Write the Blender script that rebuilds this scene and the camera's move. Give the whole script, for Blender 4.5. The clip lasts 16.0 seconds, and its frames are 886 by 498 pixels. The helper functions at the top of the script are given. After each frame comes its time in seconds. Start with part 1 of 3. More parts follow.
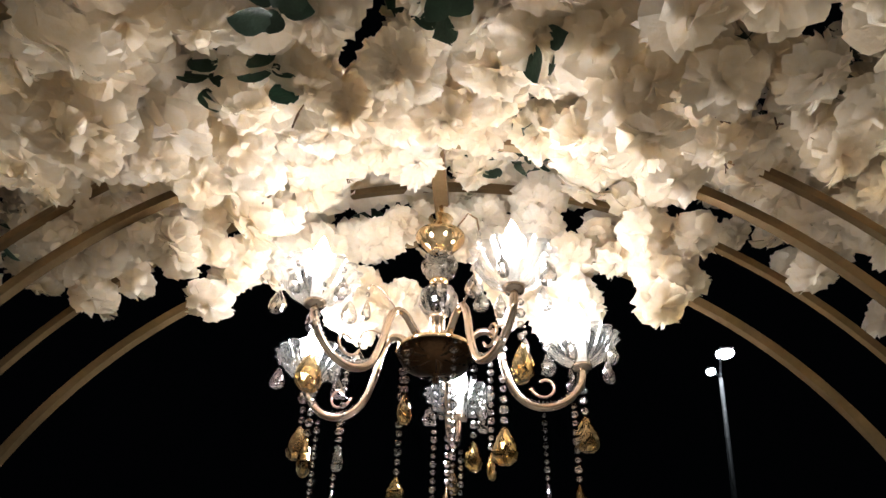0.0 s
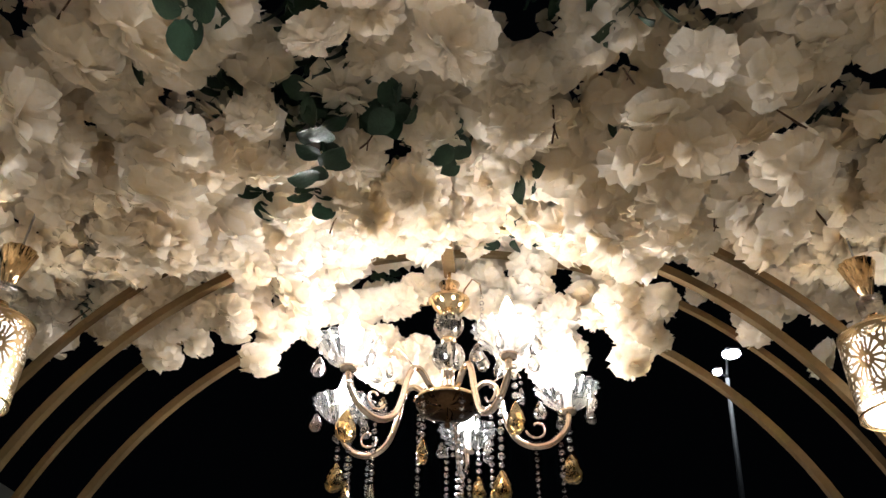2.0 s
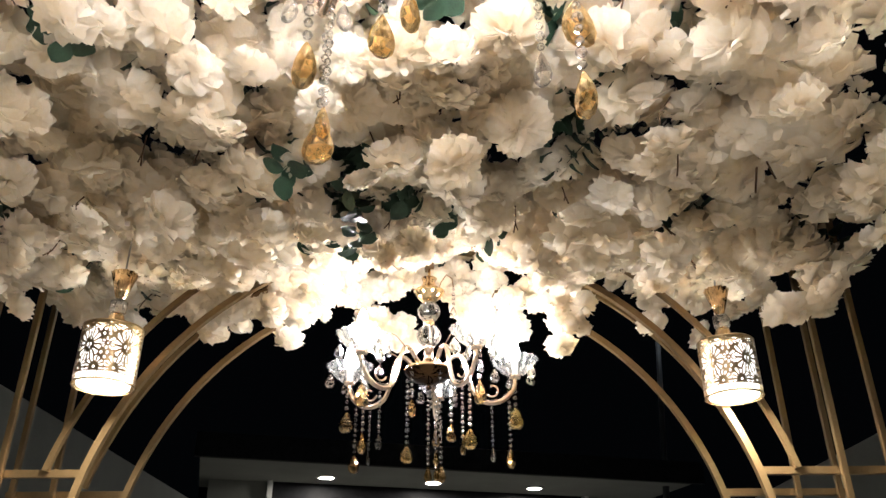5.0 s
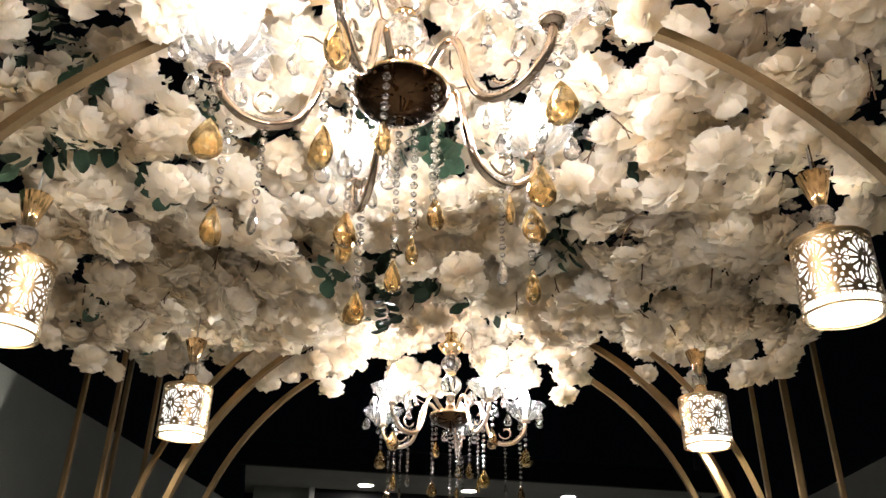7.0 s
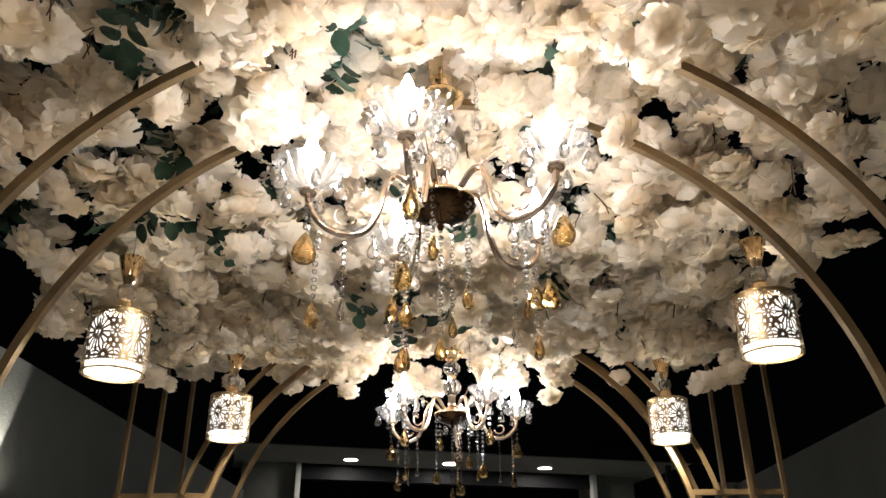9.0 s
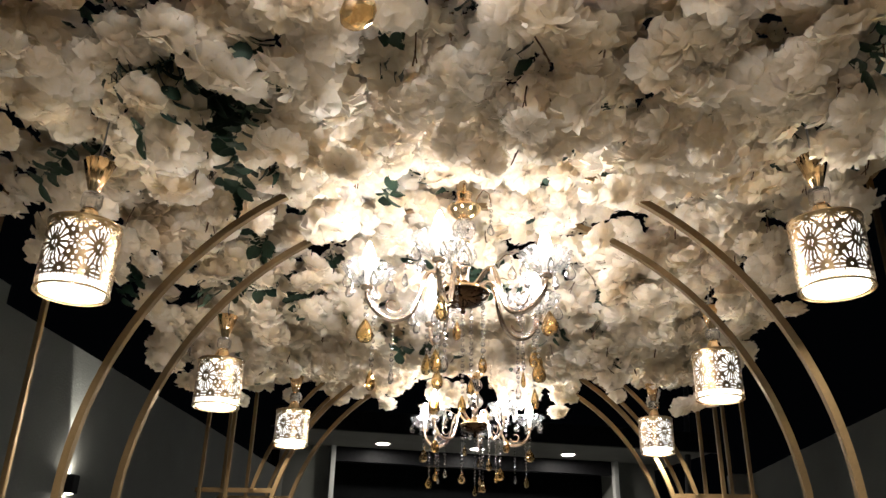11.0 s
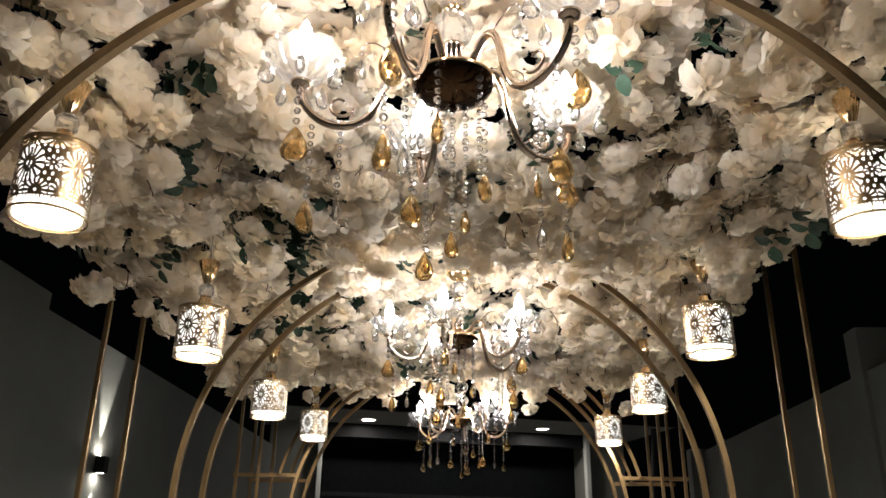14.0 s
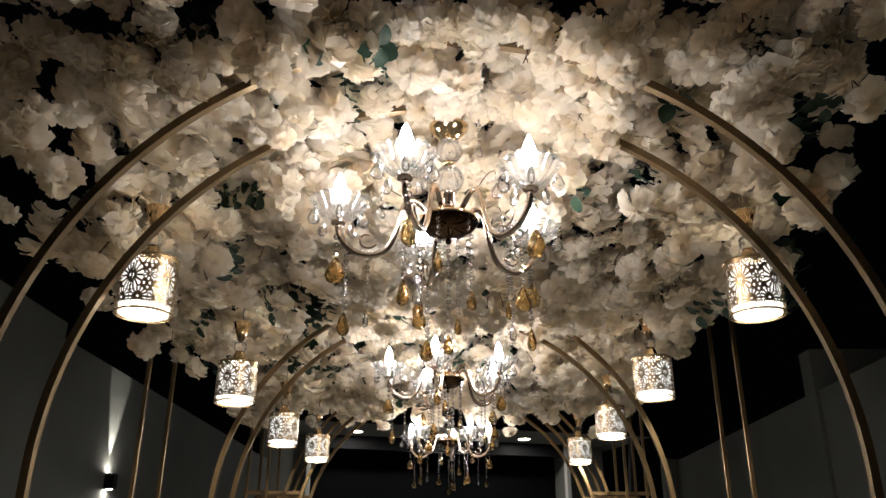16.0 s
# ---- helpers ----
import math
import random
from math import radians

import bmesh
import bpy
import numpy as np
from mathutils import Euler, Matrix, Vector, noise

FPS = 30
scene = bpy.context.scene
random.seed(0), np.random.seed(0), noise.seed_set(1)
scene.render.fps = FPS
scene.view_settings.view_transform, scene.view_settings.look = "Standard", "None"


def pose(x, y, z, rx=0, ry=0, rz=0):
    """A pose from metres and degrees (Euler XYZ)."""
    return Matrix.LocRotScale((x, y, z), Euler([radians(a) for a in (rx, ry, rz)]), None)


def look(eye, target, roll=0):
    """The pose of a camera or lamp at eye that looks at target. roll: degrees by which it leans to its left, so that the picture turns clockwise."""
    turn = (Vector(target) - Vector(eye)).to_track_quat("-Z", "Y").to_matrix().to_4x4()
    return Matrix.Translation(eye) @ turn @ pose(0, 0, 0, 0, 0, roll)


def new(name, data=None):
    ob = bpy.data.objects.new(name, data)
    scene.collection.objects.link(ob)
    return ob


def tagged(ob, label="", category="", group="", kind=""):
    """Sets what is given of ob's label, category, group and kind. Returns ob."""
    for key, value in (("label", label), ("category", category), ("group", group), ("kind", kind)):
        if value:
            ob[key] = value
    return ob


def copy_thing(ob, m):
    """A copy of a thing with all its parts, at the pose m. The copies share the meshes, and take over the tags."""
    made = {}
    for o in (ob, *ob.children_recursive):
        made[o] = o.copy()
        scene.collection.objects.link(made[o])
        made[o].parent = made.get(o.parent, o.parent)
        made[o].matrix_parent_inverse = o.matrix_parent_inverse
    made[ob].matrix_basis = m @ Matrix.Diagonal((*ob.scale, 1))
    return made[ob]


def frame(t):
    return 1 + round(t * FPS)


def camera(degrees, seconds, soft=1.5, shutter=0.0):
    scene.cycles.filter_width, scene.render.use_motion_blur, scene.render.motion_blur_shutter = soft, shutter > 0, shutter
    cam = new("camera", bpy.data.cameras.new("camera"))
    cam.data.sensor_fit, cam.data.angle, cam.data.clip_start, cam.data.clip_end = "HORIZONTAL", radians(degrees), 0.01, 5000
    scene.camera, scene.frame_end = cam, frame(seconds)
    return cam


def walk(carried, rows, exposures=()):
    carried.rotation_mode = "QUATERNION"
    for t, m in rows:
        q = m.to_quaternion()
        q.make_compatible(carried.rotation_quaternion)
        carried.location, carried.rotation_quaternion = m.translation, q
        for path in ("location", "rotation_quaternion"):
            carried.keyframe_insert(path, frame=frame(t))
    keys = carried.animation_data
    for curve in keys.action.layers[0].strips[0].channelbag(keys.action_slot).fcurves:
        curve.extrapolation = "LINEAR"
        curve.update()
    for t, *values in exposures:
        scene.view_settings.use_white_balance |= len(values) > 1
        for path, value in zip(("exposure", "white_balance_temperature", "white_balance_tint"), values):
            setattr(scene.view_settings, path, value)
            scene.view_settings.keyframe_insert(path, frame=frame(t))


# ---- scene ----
cam = camera(58.0, 16.0, soft=1.5)
PATH = [
    (0, (0.147, -0.304, 1.611), (0.018, 1.316, 2.776), 1.7),
    (0.5, (0.17, -0.397, 1.585), (0.033, 1.204, 2.775), 2.2),
    (1, (0.201, -0.5, 1.568), (0.03, 1.105, 2.75), 2.3),
    (1.5, (0.205, -0.597, 1.558), (0.032, 1.012, 2.734), 1.9),
    (2, (0.184, -0.759, 1.535), (0.031, 0.862, 2.697), 1.2),
    (2.5, (0.172, -0.94, 1.52), (0.053, 0.699, 2.66), 0.5),
    (3, (0.19, -1.039, 1.49), (0.059, 0.617, 2.603), 0.5),
    (5.5, (0.077, -1.858, 1.495), (0.075, -0.069, 2.388), -0.2),
    (6, (0.095, -1.957, 1.502), (0.084, -0.178, 2.415), -0.2),
    (6.5, (0.148, -2.134, 1.503), (0.086, -0.355, 2.415), 0.4),
    (7, (0.187, -2.332, 1.507), (0.076, -0.557, 2.421), 0.9),
    (7.5, (0.169, -2.487, 1.509), (0.05, -0.714, 2.427), 0.8),
    (8, (0.118, -2.631, 1.509), (0.035, -0.844, 2.403), 0.3),
    (8.5, (0.07, -2.817, 1.49), (0.028, -1.007, 2.34), -0.1),
    (9, (0.072, -2.966, 1.496), (0.023, -1.156, 2.345), -0.2),
    (9.5, (0.107, -3.182, 1.492), (0.003, -1.367, 2.325), 0.7),
    (10, (0.126, -3.388, 1.5), (-0.001, -1.574, 2.331), 1.3),
    (12.5, (0.128, -4.407, 1.48), (0.007, -2.56, 2.236), 1.2),
    (13, (0.089, -4.548, 1.489), (-0.02, -2.702, 2.251), 1.4),
    (13.5, (0.062, -4.784, 1.467), (-0.007, -2.926, 2.204), 0.9),
    (14, (0.08, -4.977, 1.473), (0.008, -3.118, 2.208), 0.8),
    (14.5, (0.12, -5.229, 1.468), (0.015, -3.373, 2.205), 1.6),
    (15, (0.135, -5.412, 1.472), (0.031, -3.554, 2.205), 1.4),
    (15.5, (0.094, -5.569, 1.464), (0.026, -3.719, 2.221), 1.0),
    (16, (0.055, -5.755, 1.475), (0.026, -3.901, 2.224), 0.2),
]
EXPOSURES = [(0, 0.65), (1.5, 0.84), (3, 1.06), (5.5, 1.4), (7, 1.02), (9, 0.68), (12.5, 0.92), (14, 0.55), (16, 0.2)]
walk(cam, [(t, look(eye, target, roll)) for t, eye, target, roll in PATH], EXPOSURES)


# ---- world: black night with a trace of town glow ----
world = bpy.data.worlds.new("night")
scene.world = world
world.use_nodes = True
world.node_tree.nodes["Background"].inputs[0].default_value = (0.6, 0.75, 1.0, 1)
world.node_tree.nodes["Background"].inputs[1].default_value = 0.0005

BULB, LANTERN, LANTERN_TOP, LANTERN_DISC, DOWNLIGHT = 112.0, 1.4, 12.0, 160.0, 100.0


# ---- materials ----
def material(name, colour, rough=0.5, metal=0.0, vary=0.15, scale=8.0, bump=0.0, bump_scale=60.0, sheet=0.0):
    """A procedural surface: colour varied at two scales, roughness, bump; sheet mixes in light shining through."""
    m = bpy.data.materials.new(name)
    m.use_nodes = True
    t = m.node_tree
    n, l = t.nodes, t.links
    b = n["Principled BSDF"]
    b.inputs["Roughness"].default_value, b.inputs["Metallic"].default_value = rough, metal
    co = n.new("ShaderNodeTexCoord")
    big = n.new("ShaderNodeTexNoise")
    big.inputs["Scale"].default_value, big.inputs["Detail"].default_value = scale, 6
    l.new(co.outputs["Object"], big.inputs["Vector"])
    small = n.new("ShaderNodeTexNoise")
    small.inputs["Scale"].default_value, small.inputs["Detail"].default_value = bump_scale, 4
    l.new(co.outputs["Object"], small.inputs["Vector"])
    mix = n.new("ShaderNodeMath")
    mix.operation = "MULTIPLY_ADD"
    mix.inputs[1].default_value = 0.4
    l.new(small.outputs["Fac"], mix.inputs[0])
    l.new(big.outputs["Fac"], mix.inputs[2])
    ramp = n.new("ShaderNodeValToRGB")
    ramp.color_ramp.elements[0].position, ramp.color_ramp.elements[1].position = 0.45, 0.95
    ramp.color_ramp.elements[0].color = (*[c * (1 - vary) for c in colour], 1)
    ramp.color_ramp.elements[1].color = (*[min(1, c * (1 + vary)) for c in colour], 1)
    l.new(mix.outputs[0], ramp.inputs["Fac"])
    l.new(ramp.outputs["Color"], b.inputs["Base Color"])
    if bump:
        bu = n.new("ShaderNodeBump")
        bu.inputs["Strength"].default_value, bu.inputs["Distance"].default_value = bump, 0.01
        l.new(small.outputs["Fac"], bu.inputs["Height"])
        l.new(bu.outputs["Normal"], b.inputs["Normal"])
    if sheet:
        tr = n.new("ShaderNodeBsdfTranslucent")
        l.new(ramp.outputs["Color"], tr.inputs["Color"])
        ms = n.new("ShaderNodeMixShader")
        ms.inputs["Fac"].default_value = sheet
        l.new(b.outputs["BSDF"], ms.inputs[1])
        l.new(tr.outputs["BSDF"], ms.inputs[2])
        l.new(ms.outputs["Shader"], n["Material Output"].inputs["Surface"])
    return m


def glow(name, colour, strength):
    m = bpy.data.materials.new(name)
    m.use_nodes = True
    t = m.node_tree
    e = t.nodes.new("ShaderNodeEmission")
    e.inputs[0].default_value, e.inputs[1].default_value = (*colour, 1), strength
    t.links.new(e.outputs[0], t.nodes["Material Output"].inputs["Surface"])
    return m


def glass(name, colour, clear, gloss_colour=(1, 1, 1), body=(0.8, 0.8, 0.8), milk=0.0, edge=0.35):
    """Thin or cut glass: part clear, part refracting, with gloss rising towards its edges; milk adds a frosted share."""
    m = bpy.data.materials.new(name)
    m.use_nodes = True
    t = m.node_tree
    n, l = t.nodes, t.links
    n.remove(n["Principled BSDF"])
    clear_node = n.new("ShaderNodeBsdfTransparent")
    clear_node.inputs[0].default_value = (*colour, 1)
    cut = n.new("ShaderNodeBsdfGlass")
    cut.inputs["Color"].default_value, cut.inputs["Roughness"].default_value, cut.inputs["IOR"].default_value = (*colour, 1), 0.02, 1.5
    a = n.new("ShaderNodeMixShader")
    a.inputs[0].default_value = 1 - clear
    l.new(clear_node.outputs[0], a.inputs[1])
    l.new(cut.outputs[0], a.inputs[2])
    shine = n.new("ShaderNodeBsdfGlossy")
    shine.inputs["Color"].default_value, shine.inputs["Roughness"].default_value = (*gloss_colour, 1), 0.05
    lw = n.new("ShaderNodeLayerWeight")
    lw.inputs["Blend"].default_value = 0.5
    rise = n.new("ShaderNodeMath")
    rise.operation = "POWER"
    rise.inputs[1].default_value = 4.0
    l.new(lw.outputs["Facing"], rise.inputs[0])
    share = n.new("ShaderNodeMath")
    share.operation = "MULTIPLY_ADD"
    share.inputs[1].default_value, share.inputs[2].default_value = edge, 0.04
    l.new(rise.outputs[0], share.inputs[0])
    g = n.new("ShaderNodeMixShader")
    l.new(share.outputs[0], g.inputs[0])
    l.new(a.outputs[0], g.inputs[1])
    l.new(shine.outputs[0], g.inputs[2])
    out = g
    if milk:
        d = n.new("ShaderNodeBsdfTranslucent")
        d.inputs[0].default_value = (*body, 1)
        k = n.new("ShaderNodeMixShader")
        k.inputs[0].default_value = milk
        l.new(g.outputs[0], k.inputs[1])
        l.new(d.outputs[0], k.inputs[2])
        out = k
    l.new(out.outputs[0], n["Material Output"].inputs["Surface"])
    return m


PETAL = material("petal_silk", (0.92, 0.83, 0.735), 0.8, vary=0.07, scale=5.0, bump=0.55, bump_scale=95, sheet=0.62)
nodes, links = PETAL.node_tree.nodes, PETAL.node_tree.links
place = nodes.new("ShaderNodeNewGeometry")
for node in nodes:
    if node.type == "TEX_NOISE":
        links.new(place.outputs["Position"], node.inputs["Vector"])
    if node.type == "VALTORGB":
        node.color_ramp.elements[0].color, node.color_ramp.elements[1].color = (0.905, 0.79, 0.605, 1), (0.97, 0.925, 0.865, 1)
LEAF = material("leaf", (0.026, 0.058, 0.034), 0.42, vary=0.4, scale=20, bump=0.2, bump_scale=150, sheet=0.12)
TWIG = material("twig", (0.11, 0.06, 0.03), 0.8, vary=0.4, scale=40, bump=0.5)
GOLD_PAINT = material("gold_paint", (0.26, 0.175, 0.09), 0.36, metal=0.7, vary=0.2, scale=6, bump=0.12, bump_scale=90)
WHITE = material("frosted_plastic", (0.82, 0.80, 0.76), 0.5, vary=0.04, sheet=0.5)
# gold foil with the shade of its backlit face put into the colour
FRET = material("backlit_gold_foil", (0.42, 0.29, 0.15), 0.28, metal=0.9, vary=0.1, scale=12)
# bowl metal, coloured dark in place of the dark floor it would mirror
BRONZE = material("darkened_bronze", (0.085, 0.048, 0.026), 0.04, metal=1.0, vary=0.05, scale=10)
GOLD = material("polished_gold", (0.85, 0.63, 0.38), 0.12, metal=1.0, vary=0.08, scale=10)
ROSE_GOLD = material("rose_gold", (0.74, 0.60, 0.49), 0.10, metal=1.0, vary=0.08, scale=12)
WALL = material("wall_paint", (0.27, 0.275, 0.25), 0.85, vary=0.12, scale=1.1, bump=0.35, bump_scale=45)
# unseen ground, made pale so that it reflects lamp light up to the canopy
BOUNCE_GROUND = material("bounce_ground", (0.44, 0.44, 0.44), 0.5, vary=0.3, scale=1.5, bump=0.4, bump_scale=30)
DARK = material("near_black", (0.02, 0.02, 0.022), 0.45, vary=0.2)
# near-black colour paints the darkness inside the unlit window opening
WINDOW = material("unlit_window", (0.006, 0.007, 0.008), 0.6, vary=0.2)
for m in (DARK, WINDOW):
    m.node_tree.nodes["Principled BSDF"].inputs["Specular IOR Level"].default_value = 0.05
JAMB = material("white_paint", (0.8, 0.8, 0.78), 0.6, vary=0.06, scale=3)
STEEL = material("galvanised", (0.42, 0.43, 0.44), 0.45, metal=0.6, vary=0.15)
# mast steel, coloured darker so it stays dim beneath the lit heads
DARK_STEEL = material("dimmed_mast", (0.035, 0.038, 0.042), 0.6, vary=0.15)
CUP_GLASS = glass("ribbed_glass", (0.97, 0.97, 0.97), 0.8, (0.9, 0.9, 0.9), milk=0.012, edge=0.6)
CRYSTAL = glass("crystal", (0.98, 0.98, 0.99), 0.45)
AMBER = glass("amber_crystal", (0.985, 0.81, 0.53), 0.3, (1.0, 0.85, 0.6))
CLEAR = glass("clear_tube", (0.98, 0.98, 0.97), 0.93)
FROST = glow("lit_shade", (1.0, 0.965, 0.90), LANTERN)
DISC = glow("lit_disc", (1.0, 0.905, 0.73), LANTERN_DISC)
# glow of an added ring that sends fill light up onto the flowers
HOT = glow("fill_ring_glow", (1.0, 0.965, 0.90), LANTERN_TOP)
FLAME = glow("lit_bulb", (1.0, 0.99, 0.99), BULB)
LED = glow("led_panel", (1.0, 0.94, 0.84), DOWNLIGHT)
STREET = glow("street_light", (0.85, 0.93, 1.0), 60.0)


# ---- building blocks ----
def mesh_of(name, verts, faces, smooth=True):
    me = bpy.data.meshes.new(name)
    me.from_pydata([tuple(v) for v in verts], [], [tuple(f) for f in faces])
    if smooth:
        me.polygons.foreach_set("use_smooth", [True] * len(me.polygons))
    return me


def thing(name, label, category, at=(0, 0, 0), group="", kind=""):
    ob = new(name)
    ob.empty_display_size = 0.1
    ob.location = at
    return tagged(ob, label, category, group, kind)


def part(name, me, mat, parent, label="", at=(0, 0, 0), kind=""):
    if not isinstance(me, bpy.types.Mesh):
        me = mesh_of(name, *me)
    if not me.materials:
        me.materials.append(mat)
    ob = new(name, me)
    ob.parent, ob.location = parent, at
    return tagged(ob, label, kind=kind)


def joined(*pieces):
    verts, faces = [], []
    for v, f, *_ in pieces:
        k = len(verts)
        verts += list(v)
        faces += [[i + k for i in q] for q in f]
    return verts, faces


def box(x0, y0, z0, x1, y1, z1, bevel=0.0):
    bm = bmesh.new()
    bmesh.ops.create_cube(bm, size=1)
    bmesh.ops.scale(bm, vec=(x1 - x0, y1 - y0, z1 - z0), verts=bm.verts)
    bmesh.ops.translate(bm, vec=((x0 + x1) / 2, (y0 + y1) / 2, (z0 + z1) / 2), verts=bm.verts)
    if bevel:
        bmesh.ops.bevel(bm, geom=bm.edges[:], offset=bevel, segments=2, affect="EDGES")
    bm.verts.index_update()
    v, f = [q.co.copy() for q in bm.verts], [[w.index for w in q.verts] for q in bm.faces]
    bm.free()
    return v, f, False


def lathe(profile, seg=32, ribs=0, rib=0.0, flat=False):
    """Turns (radius, height) pairs about z; ribs flutes the wall."""
    verts, faces = [], []
    for r, z in profile:
        for i in range(seg):
            a = math.tau * i / seg
            q = r * (1 + rib * math.cos(ribs * a)) if ribs else r
            verts.append((q * math.cos(a), q * math.sin(a), z))
    for j in range(len(profile) - 1):
        for i in range(seg):
            k = (i + 1) % seg
            faces.append((j * seg + i, j * seg + k, (j + 1) * seg + k, (j + 1) * seg + i))
    for row, turn in ((0, -1), (len(profile) - 1, 1)):
        if profile[row][0] < 0.004:
            faces.append([row * seg + i for i in range(seg)][::turn])
    return verts, faces, not flat


def tube(path, radius, seg=10, square=False):
    """A round or square bar along a path of points."""
    path = [Vector(p) for p in path]
    seg = 4 if square else seg
    verts, faces = [], []
    side = None
    for i, p in enumerate(path):
        way = (path[min(i + 1, len(path) - 1)] - path[max(i - 1, 0)]).normalized()
        if side is None:
            side = way.cross(Vector((0, 1, 0)) if abs(way.y) < 0.9 else Vector((1, 0, 0))).normalized()
        side = (side - way * side.dot(way)).normalized()
        up = way.cross(side)
        r = radius(i / (len(path) - 1)) if callable(radius) else radius
        for k in range(seg):
            a = math.tau * (k + 0.5) / seg
            q = r * (math.sqrt(2) if square else 1)
            verts.append(p + side * (q * math.cos(a)) + up * (q * math.sin(a)))
    for i in range(len(path) - 1):
        for k in range(seg):
            m = (k + 1) % seg
            faces.append((i * seg + k, i * seg + m, (i + 1) * seg + m, (i + 1) * seg + k))
    faces += [list(range(seg))[::-1], [(len(path) - 1) * seg + k for k in range(seg)]]
    return verts, faces, not square


def moved(piece, m):
    return [m @ Vector(v) for v in piece[0]], piece[1], *piece[2:]


def structure(name, piece, mat, label):
    me = mesh_of(name, *piece)
    me.materials.append(mat)
    return tagged(new(name, me), label, name.split("_")[0], kind="structure")


# ---- the setting ----
structure("ground", box(-60, -60, -0.2, 60, 60, 0.0), BOUNCE_GROUND, "ground of a yard at night, out of view, pale to bounce light upwards")
structure("wall_west", joined(box(-4.45, -9, 0, -4.15, 2.55, 3.97), box(-4.45, 2.55, 0, -4.152, 12.6, 3.80)) + (False,), WALL, "tall grey rendered boundary wall with a stepped top")
structure("wall_east", joined(box(4.5, 4.3, 0, 4.8, 10.8, 3.55), box(4.5, -9, 0, 4.8, 4.0, 3.55)) + (False,), WALL, "tall grey rendered boundary wall in shade")
structure("wall_east_block", box(4.45, 4.0, 0, 8.0, 4.3, 4.06), WALL, "taller grey rendered return of the boundary wall")
structure("wall_east_end", box(4.25, 10.8, 0, 8.0, 11.1, 3.6), WALL, "grey rendered end wall beside the porch")
# added wall behind the camera, never in view; it returns bounced light
structure("wall_south", box(-8, -9.3, 0, 8, -9, 3.2), WALL, "unseen grey wall, added to close the yard for bounced light")

# far porch of the building, turned a little from the walk
porch = thing("porch_building", "grey building porch with a lit soffit and an unlit window opening", "building", (0, 14.65, 0))
porch.rotation_euler = (0, 0, radians(16))
part("soffit", box(-4.8, 0, 4.9, 5.7, 3.3, 5.05), WALL, porch, "pale plastered soffit")
# the fascia's lack of light is put into its near-black colour
part("fascia", box(-4.9, -0.14, 4.85, 5.8, -0.004, 5.3), DARK, porch, "fascia, near-black for its unlit front")
part("back_wall", box(-4.8, 3.3, 0, 5.7, 3.6, 5.05), WINDOW, porch, "back wall of the window opening, near-black for its unlit interior")
for x0, x1 in ((-4.6, -3.4), (4.1, 5.2)):
    part("pier", box(x0, 2.3, 0, x1, 3.29, 4.896), WALL, porch)
for x0, x1 in ((-3.39, -3.27), (3.97, 4.09)):
    part("jamb", box(x0, 2.1, 0, x1, 2.3, 4.896, 0.01), JAMB, porch, "white painted jamb")
part("lintel", box(-3.26, 2.25, 4.55, 3.96, 2.45, 4.896), DARK, porch)
part("transom", box(-3.26, 2.7, 3.1, 3.96, 2.78, 3.2), DARK, porch)
for x, y in ((-2.546, 15.51), (-0.3, 16.14), (1.971, 16.8)):
    lamp = thing("downlight", "round recessed downlight, lit, in the porch soffit", "downlight", (x, y, 4.9), "porch downlights")
    part("rim", lathe([(0.15, -0.001), (0.21, -0.004), (0.21, -0.02), (0.165, -0.022), (0.15, -0.001)], 32), STEEL, lamp)
    part("diffuser", lathe([(0.0, -0.012), (0.16, -0.012)], 32), LED, lamp, "glowing round diffuser")

# street lamp beyond the wall
street = thing("street_lamp", "tall galvanised street lamp with two lit heads, slightly leaning", "street lamp", (4.55, 16.7, 0))
TOP = Vector((0.73, 0.0, 10.05))
part("mast", tube([(0, 0, 0), tuple(TOP / 3), tuple(TOP * 2 / 3), tuple(TOP)], lambda s: 0.10 - 0.055 * s, 12), DARK_STEEL, street)
for x, y, z, s in ((0.97, 0.1, 10.76, 1.0), (0.51, -0.1, 10.2, 0.5)):
    head = part("lamp_head", box(x - 0.16 * s, y - 0.22 * s, z, x + 0.16 * s, y + 0.22 * s, z + 0.06, 0.02), DARK_STEEL, street)
    part("arm", tube([tuple(TOP), ((x + TOP.x) / 2, y * 0.6, z - 0.05), (x, y, z + 0.03)], 0.026, 8), DARK_STEEL, street)
    part("lens", lathe([(0.0, -0.11), (0.1 * s, -0.1), (0.19 * s, -0.06), (0.21 * s, -0.02), (0.2 * s, -0.002)], 20), STREET, head, "glowing lens", (x, y, z))

# wall washer on the west wall
washer = thing("wall_sconce", "black up-and-down wall light on the grey wall, lit", "wall lamp", (-4.15, 4.15, 2.47))
part("housing", box(0.003, -0.06, -0.09, 0.12, 0.06, 0.09, 0.006), DARK, washer)
for z, face in ((0.0925, 1), (-0.0925, -1)):
    part("lens", lathe([(0.0, 0), (0.04, 0)], 20), LED, washer, "glowing lens", (0.06, 0, z))
    spot = bpy.data.lights.new("sconce_beam", "SPOT")
    spot.energy, spot.spot_size, spot.spot_blend, spot.shadow_soft_size, spot.color = 130, radians(38), 0.6, 0.015, (1.0, 0.95, 0.86)
    o = new("sconce_beam", spot)
    o.matrix_world = look((-4.08, 4.15, 2.47 + z * 1.15), (-4.12, 4.15, 2.47 + 8 * face))

# ---- gold arches ----
RADIUS, SPRING = 1.245, 1.75
OUTER, RAIL = 1.38, 2.07


